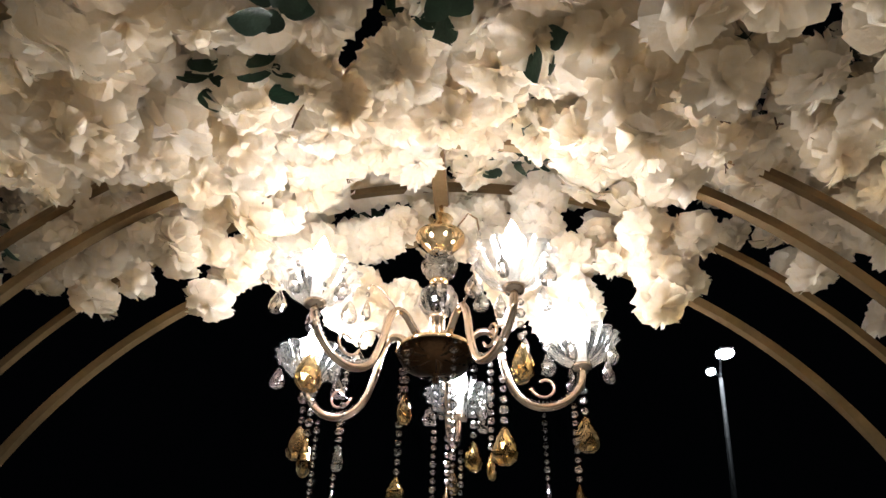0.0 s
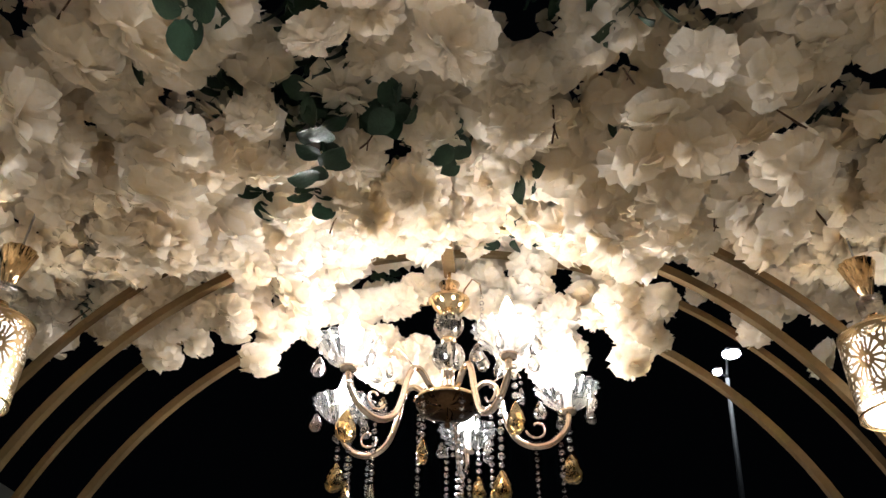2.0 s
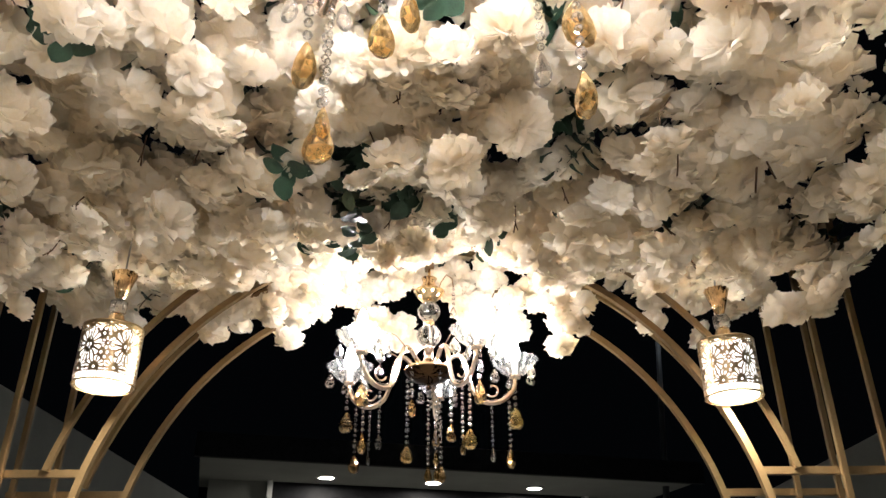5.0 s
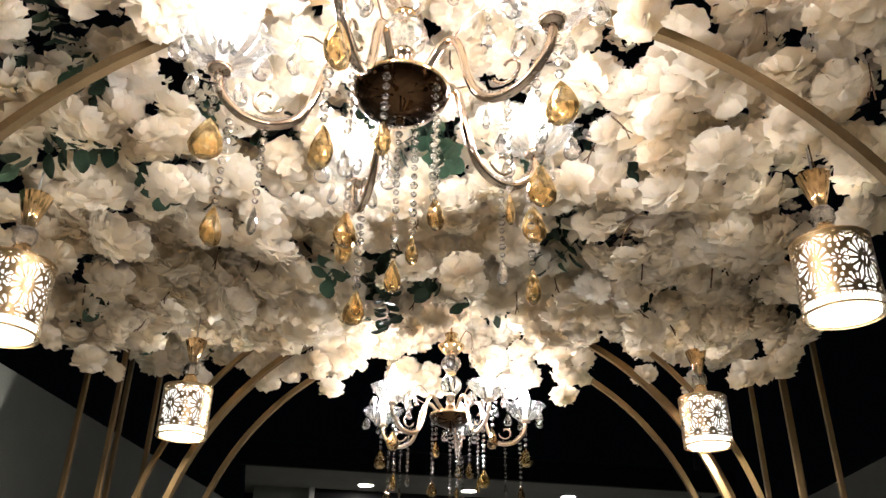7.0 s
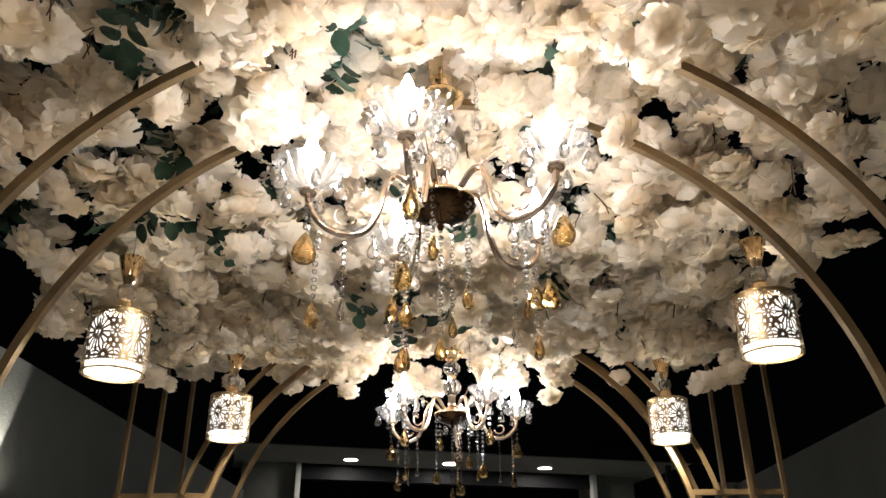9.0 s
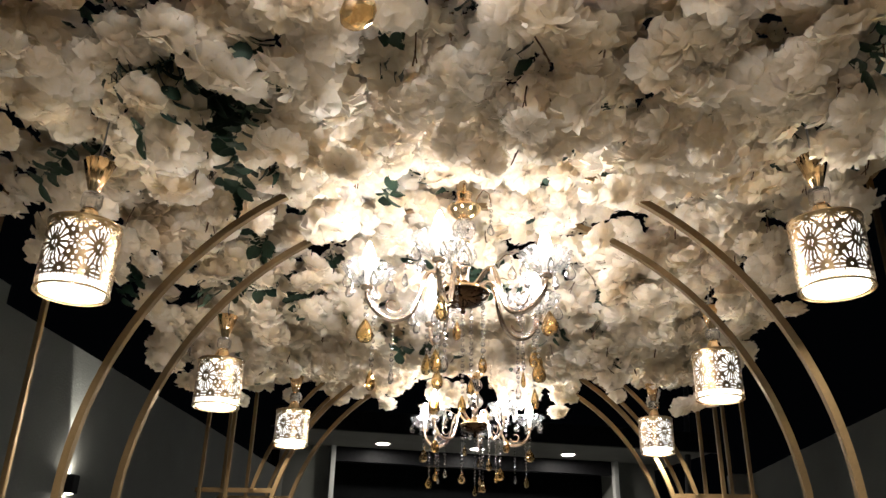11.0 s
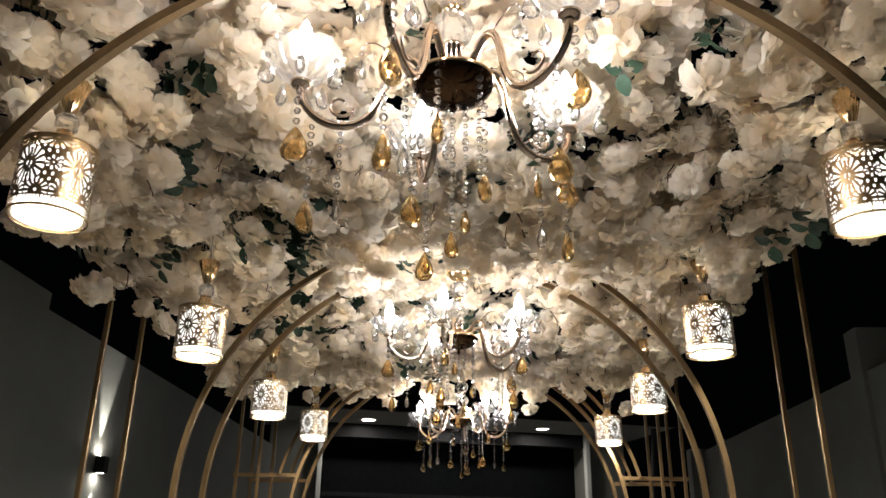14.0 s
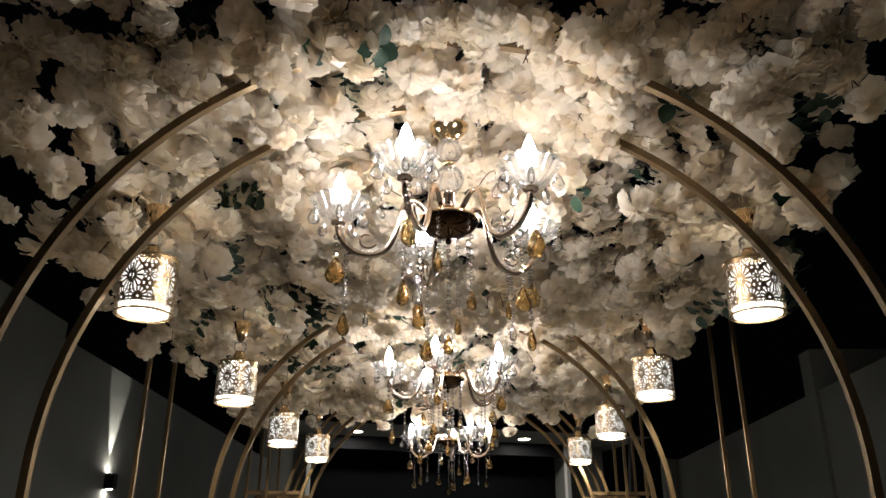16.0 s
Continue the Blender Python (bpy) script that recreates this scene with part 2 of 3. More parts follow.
def arch_path(radius, y, low):
    """A half circle on upright legs, or the part of it above the height low."""
    a0 = math.asin(max(0, low - SPRING) / radius)
    path = [(-radius * math.cos(a), y, SPRING + radius * math.sin(a)) for a in np.linspace(a0, math.pi - a0, 65)]
    return path if low > SPRING else [(-radius, y, 0)] + path + [(radius, y, 0)]


def arch_frame(x, y0, y1, rails, label):
    ob = thing("arch_frame", label, "arch", (x, y0, 0), "gold arches over the walk")
    for y in (0, y1 - y0):
        part("arch_tube", tube(arch_path(RADIUS, y, 0), 0.0125, square=True), GOLD_PAINT, ob)
        if rails:
            part("outer_arch", tube(arch_path(OUTER, y * 0.8, RAIL + 0.02), 0.0105, square=True), GOLD_PAINT, ob, "slimmer outer arch standing on the rails")
        for s in (-1, 1):
            for px in ((1.50, 1.665) if rails else (1.68,)):
                part("post", box(s * px - 0.011, y - 0.011, 0, s * px + 0.011, y + 0.011, 3.1, 0.002), GOLD_PAINT, ob)
            if rails:
                x0, x1 = sorted((s * 1.20, s * 1.70))
                part("rail", box(x0, y + 0.016, RAIL, x1, y + 0.04, RAIL + 0.028, 0.002), GOLD_PAINT, ob)
    for s in (-1, 1):
        x0, x1 = sorted((s * 1.66, s * 1.70))
        part("top_rail", box(x0, -0.02, 3.1, x1, y1 - y0 + 0.02, 3.135, 0.002), GOLD_PAINT, ob)
    return ob


arch_frame(-0.02, 1.16, 1.58, True, "gold painted steel double arches with side posts and rails")
arch_frame(-0.02, -1.27, -0.86, False, "pair of gold painted steel arches with slim side posts")
arch_frame(0.03, -3.70, -3.33, False, "pair of gold painted steel arches with slim side posts")
beam = thing("ridge_beam", "gold painted steel beam along the crown of the arches", "beam", (0, 0, 3.012))
part("bar", box(-0.02, -5.2, 0, 0.02, 1.75, 0.04, 0.002), GOLD_PAINT, beam)

# ---- chandeliers ----
C_BOWL = 2.495
REACH, DIP = 0.362, -0.075


def drop_mesh(length, width, seg=11):
    """A cut pear drop hanging from its tip at the origin."""
    prof = [(0.0005, 0.0), (0.13, -0.1), (0.29, -0.28), (0.43, -0.48), (0.5, -0.68), (0.43, -0.86), (0.24, -0.97), (0.0005, -1.0)]
    verts, faces = [], []
    for j, (r, z) in enumerate(prof):
        for i in range(seg):
            a = math.tau * (i + 0.5 * (j % 2)) / seg
            verts.append((r * width * math.cos(a), 0.62 * r * width * math.sin(a), z * length))
    for j in range(len(prof) - 1):
        for i in range(seg):
            k = (i + 1) % seg
            a, b, c, d = j * seg + i, j * seg + k, (j + 1) * seg + k, (j + 1) * seg + i
            faces += [(a, b, d), (b, c, d)] if j % 2 == 0 else [(a, b, c), (a, c, d)]
    return verts, faces, False


def bead(r, z):
    prof = [(0.0005, z + r), (r * 0.75, z + r * 0.6), (r, z), (r * 0.75, z - r * 0.6), (0.0005, z - r)]
    return lathe(prof, 7, flat=True)


def chain_piece(length, r, gap=1.25):
    n = max(1, int(length / (2 * r * gap)))
    return joined(*[bead(r * (1.15 if i % 3 == 1 else 0.9), -(i + 0.5) * length / n) for i in range(n)]) + (False,)


MESH = {}


def shared(key, piece):
    if key not in MESH:
        MESH[key] = mesh_of(key, *piece)
    return MESH[key]


def strand(ob, x, y, z, length, r, drop=None, turn=0.0, amber=False):
    """A bead chain with or without a pear drop at its end."""
    c = part("bead_chain", shared("chain%.3f_%.3f" % (length, r), chain_piece(length, r)), CRYSTAL, ob, "", (x, y, z))
    if drop:
        d = part("pendant", shared("drop%.3f_%.3f_%d" % (*drop, amber), drop_mesh(*drop)), AMBER if amber else CRYSTAL, c, "amber cut-glass drop" if amber else "", (0, 0, -length))
        d.rotation_euler = (0, 0, turn)


def chandelier(x, y, angles):
    ob = thing("chandelier", "five-armed crystal chandelier with gold bowl, candle bulbs lit, amber drops", "chandelier", (x, y, C_BOWL), "chandeliers under the flowers")
    part("bowl", lathe([(0.0, -0.03), (0.007, -0.029), (0.011, -0.02), (0.006, -0.011), (0.014, -0.006), (0.045, 0.0), (0.076, 0.014), (0.094, 0.034), (0.099, 0.048)], 40), BRONZE, ob, "polished gold bowl with a finial, dark reflection put into its colour")
    part("bowl_rim", lathe([(0.099, 0.048), (0.102, 0.053), (0.097, 0.06), (0.06, 0.068), (0.034, 0.08), (0.022, 0.1), (0.0, 0.1)], 40), GOLD, ob, "bright gold shoulder")
    part("stem", lathe([(0.022, 0.09), (0.02, 0.15), (0.028, 0.155), (0.0, 0.155)], 24), ROSE_GOLD, ob)
    for z, r in ((0.205, 0.05), (0.315, 0.047)):
        prof = [(max(0.001, r * math.sin(a)), z - r * math.cos(a)) for a in np.linspace(0, math.pi, 13)]
        part("crystal_ball", lathe(prof, 24, 12, 0.04, flat=True), CRYSTAL, ob, "ribbed crystal ball")
    part("spacer", lathe([(0.012, 0.25), (0.024, 0.258), (0.024, 0.266), (0.012, 0.274)], 24), GOLD, ob)
    part("crown", lathe([(0.012, 0.355), (0.03, 0.362), (0.046, 0.376), (0.066, 0.398), (0.068, 0.408), (0.04, 0.424), (0.026, 0.45), (0.035, 0.47), (0.0, 0.48)], 32), GOLD, ob, "polished gold crown")
    part("hanging_rod", tube([(0, 0, 0.47), (0, 0, 0.52)], 0.006), GOLD, ob)
    part("top_hook", tube([(0.03, 0, 0.36), (0.05, 0, 0.45), (0.075, 0, 0.49), (0.1, 0, 0.47), (0.105, 0, 0.43)], 0.003, 6), ROSE_GOLD, ob)
    strand(ob, 0.105, 0, 0.43, 0.09, 0.008, (0.05, 0.034), 0.6)
    for i, degrees in enumerate(angles):
        a = radians(degrees)
        ca, sa = math.cos(a), math.sin(a)
        at = lambda r, z, s=0.0: (r * ca - s * sa, r * sa + s * ca, z)
        keys = [(0.03, 0.06), (0.07, 0.085), (0.105, 0.12), (0.137, 0.118), (0.157, 0.075), (0.172, 0.01), (0.2, -0.05), (0.25, -0.075), (0.31, -0.06), (0.355, -0.01), (REACH, 0.04)]
        path = []
        for j in range(len(keys) - 1):
            p0, p1, p2, p3 = [keys[max(0, min(len(keys) - 1, j + d))] for d in (-1, 0, 1, 2)]
            for s in (0, 0.34, 0.67):
                path.append(at(*[0.5 * (2 * p1[k] + (p2[k] - p0[k]) * s + (2 * p0[k] - 5 * p1[k] + 4 * p2[k] - p3[k]) * s * s + (3 * p1[k] - p0[k] - 3 * p2[k] + p3[k]) * s ** 3) for k in (0, 1)]))
        path.append(at(*keys[-1]))
        arm = part("arm", tube(path, 0.0095, 10), ROSE_GOLD, ob, "curved rose-gold arm")
        curl = [at(0.265 + 0.035 * (1 - q * 0.62) * math.cos(3.4 + 5.2 * q) , -0.018 + 0.035 * (1 - q * 0.62) * math.sin(3.4 + 5.2 * q)) for q in np.linspace(0, 1, 18)]
        trim = []
        for j in range(3 * 5, len(path) - 2):
            p, q = Vector(path[j]), Vector(path[j + 1])
            for s in (0.0, 0.5):
                w = p.lerp(q, s)
                trim.append(moved(bead(0.0048, 0), Matrix.Translation(w + Vector((-0.011 * ca * (1 if j > len(path) - 9 else 0), -0.011 * sa * (1 if j > len(path) - 9 else 0), 0.0125 if j <= len(path) - 9 else 0.004)))))
        part("bead_trim", joined(*trim) + (False,), CRYSTAL, arm, "row of tiny crystal beads")
        hook = [at(0.125, 0.118), at(0.16, 0.142), at(0.19, 0.16), at(0.215, 0.158), at(0.222, 0.142)]
        part("hook", tube(hook, 0.0022, 6), ROSE_GOLD, arm, "thin wire hook")
        part("scroll", tube(curl, 0.0035, 6), ROSE_GOLD, arm)
        part("socket", lathe([(0.0, 0.105), (0.022, 0.108), (0.026, 0.118), (0.014, 0.124), (0.0, 0.126)], 20), ROSE_GOLD, ob, "", at(REACH, 0)[:2] + (DIP,))
        part("candle_sleeve", lathe([(0.013, 0.1265), (0.0125, 0.191), (0.0, 0.1915)], 20), WHITE, ob, "white candle sleeve", at(REACH, 0)[:2] + (DIP,))
        prof = [(0.02, 0.122), (0.043, 0.13), (0.064, 0.146), (0.078, 0.167), (0.088, 0.183), (0.097, 0.189), (0.095, 0.193), (0.084, 0.187), (0.074, 0.169), (0.06, 0.15), (0.04, 0.135), (0.02, 0.127)]
        cup = lathe(prof, 96, 16, 0.06)
        part("glass_cup", shared("cup", cup), CUP_GLASS, ob, "ribbed clear glass cup", at(REACH, 0)[:2] + (DIP,))
        flame = [(0.011, 0.192), (0.0185, 0.2), (0.0225, 0.222), (0.0205, 0.246), (0.0135, 0.271), (0.006, 0.289), (0.0005, 0.299)]
        part("candle_bulb", shared("flame", lathe(flame, 16)), FLAME, ob, "lit candle bulb", at(REACH, 0)[:2] + (DIP,))
        # pendants round the rim of the cup
        for k in range(5):
            b = a + math.tau * (k + 0.35) / 5
            px, py = at(REACH, 0)[0] + 0.084 * math.cos(b), at(REACH, 0)[1] + 0.084 * math.sin(b)
            strand(ob, px, py, 0.184 + DIP, 0.03, 0.0085, (0.062, 0.042), b)
        strand(ob, *at(0.222, 0.142), 0.03, 0.007, (0.055, 0.038), a + 0.9)
        # chains below the arm
        strand(ob, *at(REACH, 0.10 + DIP, 0.014), 0.11, 0.0102, (0.092, 0.066), a, True)
        strand(ob, *at(0.33, -0.06, -0.012), 0.20, 0.0084, (0.08, 0.052), a + 1, True)
        strand(ob, *at(0.26, -0.085), 0.17 + 0.03 * (i % 2), 0.007, (0.06, 0.028), a + 2, i % 2 == 1)
        strand(ob, *at(0.092, 0.055), 0.14 + 0.08 * ((i * 2) % 3), 0.009, None if i % 2 else (0.075, 0.05), a + 0.5, True)
    strand(ob, 0, 0, -0.024, 0.31, 0.0075, (0.065, 0.034), 0.4, True)
    strand(ob, 0.03, 0.035, 0.004, 0.27, 0.008, (0.06, 0.04), 1.4, True)
    return ob


chandelier(0.0, 1.44, (-134, -59, 8, 84, 160))
chandelier(0.013, -1.02, (-101, -35, 38, 114, 196))
chandelier(0.035, -3.345, (-110, -47, 35, 106, 183))


# ---- pendant lanterns ----
ROSETTES = (  # x, height, reach across, reach up, petals, side kept
    (-0.02, 0.50, 0.19, 0.31, 14, "left"), (0.02, 0.50, 0.19, 0.31, 14, "right"),
    (-0.315, 0.52, 0.105, 0.105, 9, ""), (0.315, 0.52, 0.105, 0.105, 9, ""),
    (0.0, 0.955, 0.19, 0.19, 14, ""), (-0.315, 0.955, 0.19, 0.19, 14, ""), (0.315, 0.955, 0.19, 0.19, 14, ""),
    (-0.158, 0.045, 0.155, 0.2, 14, ""), (0.158, 0.045, 0.155, 0.2, 14, ""))


def fretwork(r, height, nu=300, nv=96):
    """Gold foil on a glass sleeve, with daisies and half daisies left clear."""
    verts, faces, index = [], [], {}

    def foil(u, v):
        if v < 0.02 or v > 0.97 or 0.12 < v < 0.15:
            return True
        if v < 0.15:
            return (u * 70) % 1.0 < 0.3
        v = (v - 0.15) / 0.85
        x = ((u * 5) % 1.0 - 0.5) * 0.63
        for cx, cy, rx, ry, n, side in ROSETTES:
            dx, dy = (x - cx) / rx, (v - cy) / ry
            d = math.hypot(dx, dy)
            if d > 1.02 or (side == "left" and dx > 0) or (side == "right" and dx < 0):
                continue
            q = abs((math.atan2(dy, dx) * n / math.tau) % 1.0 - 0.5) * 2
            rib = 0.016 / (max(d, 0.05) * min(rx, ry) * math.tau / n)
            return 0.12 < d < 0.17 or d > 1.0 - 0.17 * q * q or (d > 0.17 and 1 - q < 2 * rib)
        return math.sin(x * 47) * math.sin(v * 33) < 0.6

    def vert(i, j):
        i %= nu
        if (i, j) not in index:
            a = math.tau * i / nu
            index[i, j] = len(verts)
            verts.append((r * math.cos(a), r * math.sin(a), height * j / nv))
        return index[i, j]

    for i in range(nu):
        for j in range(nv):
            if foil((i + 0.5) / nu, (j + 0.5) / nv):
                faces.append((vert(i, j), vert(i + 1, j), vert(i + 1, j + 1), vert(i, j + 1)))
    return verts, faces, True


def lantern(top):
    ob = thing("pendant_lantern", "pendant lantern with gold daisy filigree on clear glass, lit", "lantern", (0, 0, 2.3), "lanterns along the walk")
    sleeve = part("glass_sleeve", lathe([(0.0975, 0.0), (0.0975, 0.2), (0.0955, 0.2), (0.0955, 0.0), (0.0975, 0.0)], 64), CLEAR, ob, "clear glass sleeve")
    part("filigree", fretwork(0.099, 0.2), FRET, sleeve, "gold filigree of daisies")
    for z in (-0.002, 0.2):
        part("rim", lathe([(0.0965, z), (0.1005, z), (0.1005, z + 0.004), (0.0965, z + 0.004), (0.0965, z)], 48), GOLD, ob)
    part("inner_shade", lathe([(0.079, 0.024), (0.088, 0.028), (0.088, 0.174), (0.07, 0.18)], 40), FROST, ob, "glowing frosted glass cylinder")
    # added ring: brightens the flowers above each lantern
    part("fill_ring", lathe([(0.045, 0.176), (0.055, 0.18), (0.066, 0.181), (0.0695, 0.18)], 40), HOT, ob, "added glowing ring on the shade, fill light for the flowers above")
    part("diffuser", lathe([(0.0, 0.004), (0.068, 0.004)], 40), DISC, ob, "glowing bottom disc")
    part("collar", lathe([(0.0685, 0.002), (0.084, 0.0), (0.085, 0.004), (0.085, 0.024), (0.079, 0.026)], 40), WHITE, ob, "frosted white collar")
    part("top_plate", lathe([(0.0, 0.196), (0.06, 0.196), (0.096, 0.198), (0.096, 0.2), (0.06, 0.2), (0.0, 0.2)], 40), CLEAR, ob)
    for i in range(3):
        a = math.tau * i / 3
        part("spoke", tube([(0.02 * math.cos(a), 0.02 * math.sin(a), 0.21), (0.097 * math.cos(a), 0.097 * math.sin(a), 0.204)], 0.003, 6), GOLD, ob)
    part("neck", lathe([(0.044, 0.201), (0.040, 0.208), (0.026, 0.245), (0.021, 0.259), (0.0, 0.261)], 32, 8, 0.04), GOLD, ob, "gold conical neck")
    part("crystal_neck", lathe([(0.0, 0.262), (0.026, 0.263), (0.031, 0.27), (0.031, 0.3), (0.026, 0.308), (0.0, 0.309)], 8, flat=True), CRYSTAL, ob, "faceted crystal collar")
    part("cone", lathe([(0.013, 0.31), (0.02, 0.33), (0.044, 0.412), (0.04, 0.414), (0.0, 0.4)], 48, 12, 0.05), GOLD, ob, "fluted gold cone cap")
    part("cord", tube([(0, 0, 0.4), (0, 0, top - 2.3)], 0.003, 6), STEEL, ob, "thin hanging cord")
    return ob


first = lantern(3.0)
LAMPS = [(-1.06, 0.826, 2.294), (1.086, 1.022, 2.304), (-1.069, -0.479, 2.231), (1.082, -0.419, 2.29), (-1.028, -1.843, 2.24), (1.062, -1.732, 2.288), (-1.036, -3.089, 2.306), (1.16, -2.95, 2.345)]
for i, (x, y, z) in enumerate(LAMPS):
    if i:
        copy_thing(first, pose(x, y, z, 0, 0, 37 * i))
    else:
        first.location = (x, y, z)


# ---- flower canopy ----
CHANDELIERS = ((0.0, 1.44), (0.02, -1.01), (0.03, -3.36))


def under(x, y):
    """Height of the canopy's lower face."""
    z = 2.68 + 0.10 * noise.noise((x * 1.7, y * 1.7, 3.0)) + 0.11 * noise.noise((x * 3.6, y * 3.6, 9.0))
    z -= 0.06 * min(1, max(0, (abs(x) - 0.9) / 0.5))
    for ya in (1.16, 1.58, -1.27, -0.86, -3.70, -3.33):
        z += 0.15 * math.exp(-((y - ya) / 0.2) ** 2) * min(1, max(0, (abs(x) - 0.52) / 0.15))
    z += 0.09 * min(1, max(0, (y - 0.9) / 0.4)) * min(1, max(0, (abs(x) - 0.5) / 0.2)) + 0.13 * min(1, max(0, (y - 1.2) / 0.2)) * min(1, max(0, (0.95 - abs(x)) / 0.2)) + 0.30 * min(1, max(0, (-3.74 - y) / 0.12))
    for lx, ly, lz in LAMPS:
        z += max(0, 2.79 - z) * max(0, 1 - (math.hypot(x - lx, y - ly + 0.05) / 0.27) ** 2)
    for cx, cy in CHANDELIERS:
        z += 0.34 * max(0, 1 - math.hypot(x - cx, y - cy) / 1.0)
    return z


def petals(rng, across, along, size, rings):
    """One silk flower head facing +z: rings of broad petals, each crinkled and toothed along its rim."""
    verts, faces = [], []
    for reach, tilt, count, width in rings:
        start = rng.uniform(0, 6.28)
        for p in range(count):
            a = start + math.tau * (p + rng.uniform(-0.18, 0.18)) / count
            ca, sa = math.cos(a), math.sin(a)
            le, wi = size * reach * rng.uniform(0.9, 1.1), size * width * rng.uniform(0.9, 1.12)
            lean, curl = radians(tilt + rng.uniform(-9, 9)), rng.uniform(0.3, 0.75)
            ph, waves, twist = rng.uniform(0, 6.28), rng.uniform(3.5, 6.0), rng.uniform(-0.25, 0.25)
            base = len(verts)
            for j in range(along + 1):
                v = 0.05 + 0.95 * j / along
                w = wi * math.sin(min(1.0, 0.12 + 0.66 * v) * math.pi * 0.5) ** 1.2
                t = lean + 0.3 - curl * v * v
                for i in range(across + 1):
                    u = 2 * i / across - 1
                    tooth = (0.032 * (1 if i % 2 else -1) + rng.uniform(-0.025, 0.025)) * (j == along)
                    r = le * v * (1 - 0.17 * u * u * v + 0.05 * math.sin(5 * u + 3 * ph) * v + tooth)
                    lift = size * (v * v * (0.075 * math.sin(waves * u + ph) + 0.04 * math.sin(9 * u + 2 * ph)) + 0.13 * u * u * v + twist * u * v) + rng.uniform(-0.011, 0.011) * size * v
                    x, z = r * math.cos(t) - lift * math.sin(t), r * math.sin(t) + lift * math.cos(t)
                    verts.append((x * ca - u * w * sa, x * sa + u * w * ca, z))
            n = across + 1
            for j in range(along):
                for i in range(across):
                    k = base + j * n + i
                    faces.append((k, k + 1, k + n + 1, k + n))
    return verts, faces, True


BACK = ((1.0, -24, 8, 0.44), (0.94, 4, 7, 0.42), (0.7, 40, 5, 0.36))
FULL = ((1.0, -30, 8, 0.46), (0.98, -8, 8, 0.44), (0.92, 14, 8, 0.42), (0.80, 34, 7, 0.36), (0.64, 54, 6, 0.30), (0.45, 74, 4, 0.24))
LESS = ((1.0, -28, 9, 0.40), (0.96, -2, 8, 0.38), (0.82, 26, 6, 0.36), (0.58, 56, 4, 0.30))
rng = random.Random(5)
HOLES = [(-0.24, 0.23, 1.6), (-0.24, 0.45, 1.2), (-0.06, 0.59, 0.9), (0.25, 0.2, 1.7), (0.84, 0.68, 1.2), (0.52, 0.2, 0.7), (-0.11, 0.7, 1.2), (-0.36, 0.67, 0.8), (0.13, 1.12, 1.2),
         (0.03, -0.4, 1.4), (0.45, -0.12, 1.4), (-0.41, -0.07, 1.0), (-0.44, -0.36, 0.9), (-0.7, -1.54, 1.5), (-0.23, -1.21, 1.3), (-0.07, -1.33, 1.0), (0.53, -1.06, 1.2), (0.42, -1.6, 1.1), (-0.88, -1.04, 1.2), (-0.88, -0.39, 1.3),
         (-0.75, -2.48, 1.4), (-0.8, -1.53, 1.2), (-0.64, -1.91, 1.5), (-0.66, -2.12, 1.2), (0.14, -2.57, 1.1), (-0.3, -2.18, 0.8), (1.25, -2.22, 1.5), (-0.69, -3.84, 1.7), (-0.26, -3.52, 1.1), (1.2, -3.51, 1.4), (0.16, -3.48, 0.9)]


def in_hole(x, y):
    return any(math.hypot(x - hx, (y - hy) * 0.8) < 0.058 * wide for hx, hy, wide in HOLES)


def right_edge(y):
    """The canopy's eastern border, drawn in between two of the arches."""
    return 1.45 - 0.27 * max(0, 1 - abs((y + 1.85) / 0.6) ** 4)


heads = []
for layer, gap in ((0, 0.123), (1, 0.122)):
    y = -4.75
    row = 0
    while y < 1.72:
        x = -1.72 + (row % 2) * gap / 2
        while x < 1.6:
            px, py = x + rng.uniform(-0.4, 0.4) * gap, y + rng.uniform(-0.4, 0.4) * gap
            edge = 0.10 * noise.noise((py * 1.3, 2.0, 7.0))
            if -1.58 - edge < px < right_edge(py) + edge and not in_hole(px, py) and noise.noise((px * 3.2, py * 3.2, 20.0)) > (-0.32, -0.6)[layer] + 0.32 * (abs(px) > 1.14):
                z = under(px, py) + 0.06 + layer * 0.10 + rng.uniform(-0.09, 0.06)
                if rng.random() < 0.08:
                    z -= rng.uniform(0.03, 0.09)
                if min(math.hypot(px - cx, py - cy) for cx, cy in CHANDELIERS) < 0.47:
                    z = max(z, 2.91 + layer * 0.08)
                tilt = Vector((rng.gauss(0, 0.33) + 0.25 * px, rng.gauss(0, 0.33) - 0.1, -1)).normalized()
                heads.append((px, py, z, tilt, rng.uniform(0.82, 1.2), layer))
            x += gap
        y += gap * 0.87
        row += 1
for x, y, z in ((-0.576, 1.371, 2.631), (0.537, 1.322, 2.576), (-0.897, 1.396, 2.666), (0.922, 1.345, 2.675), (-1.308, 0.437, 2.45), (-1.28, 0.5, 2.56), (-1.33, 0.42, 2.66), (1.2, 1.09, 2.72)):
    heads.append((x, y, z + 0.03, Vector((0.1, -0.25, -1)).normalized(), 0.92, 0))
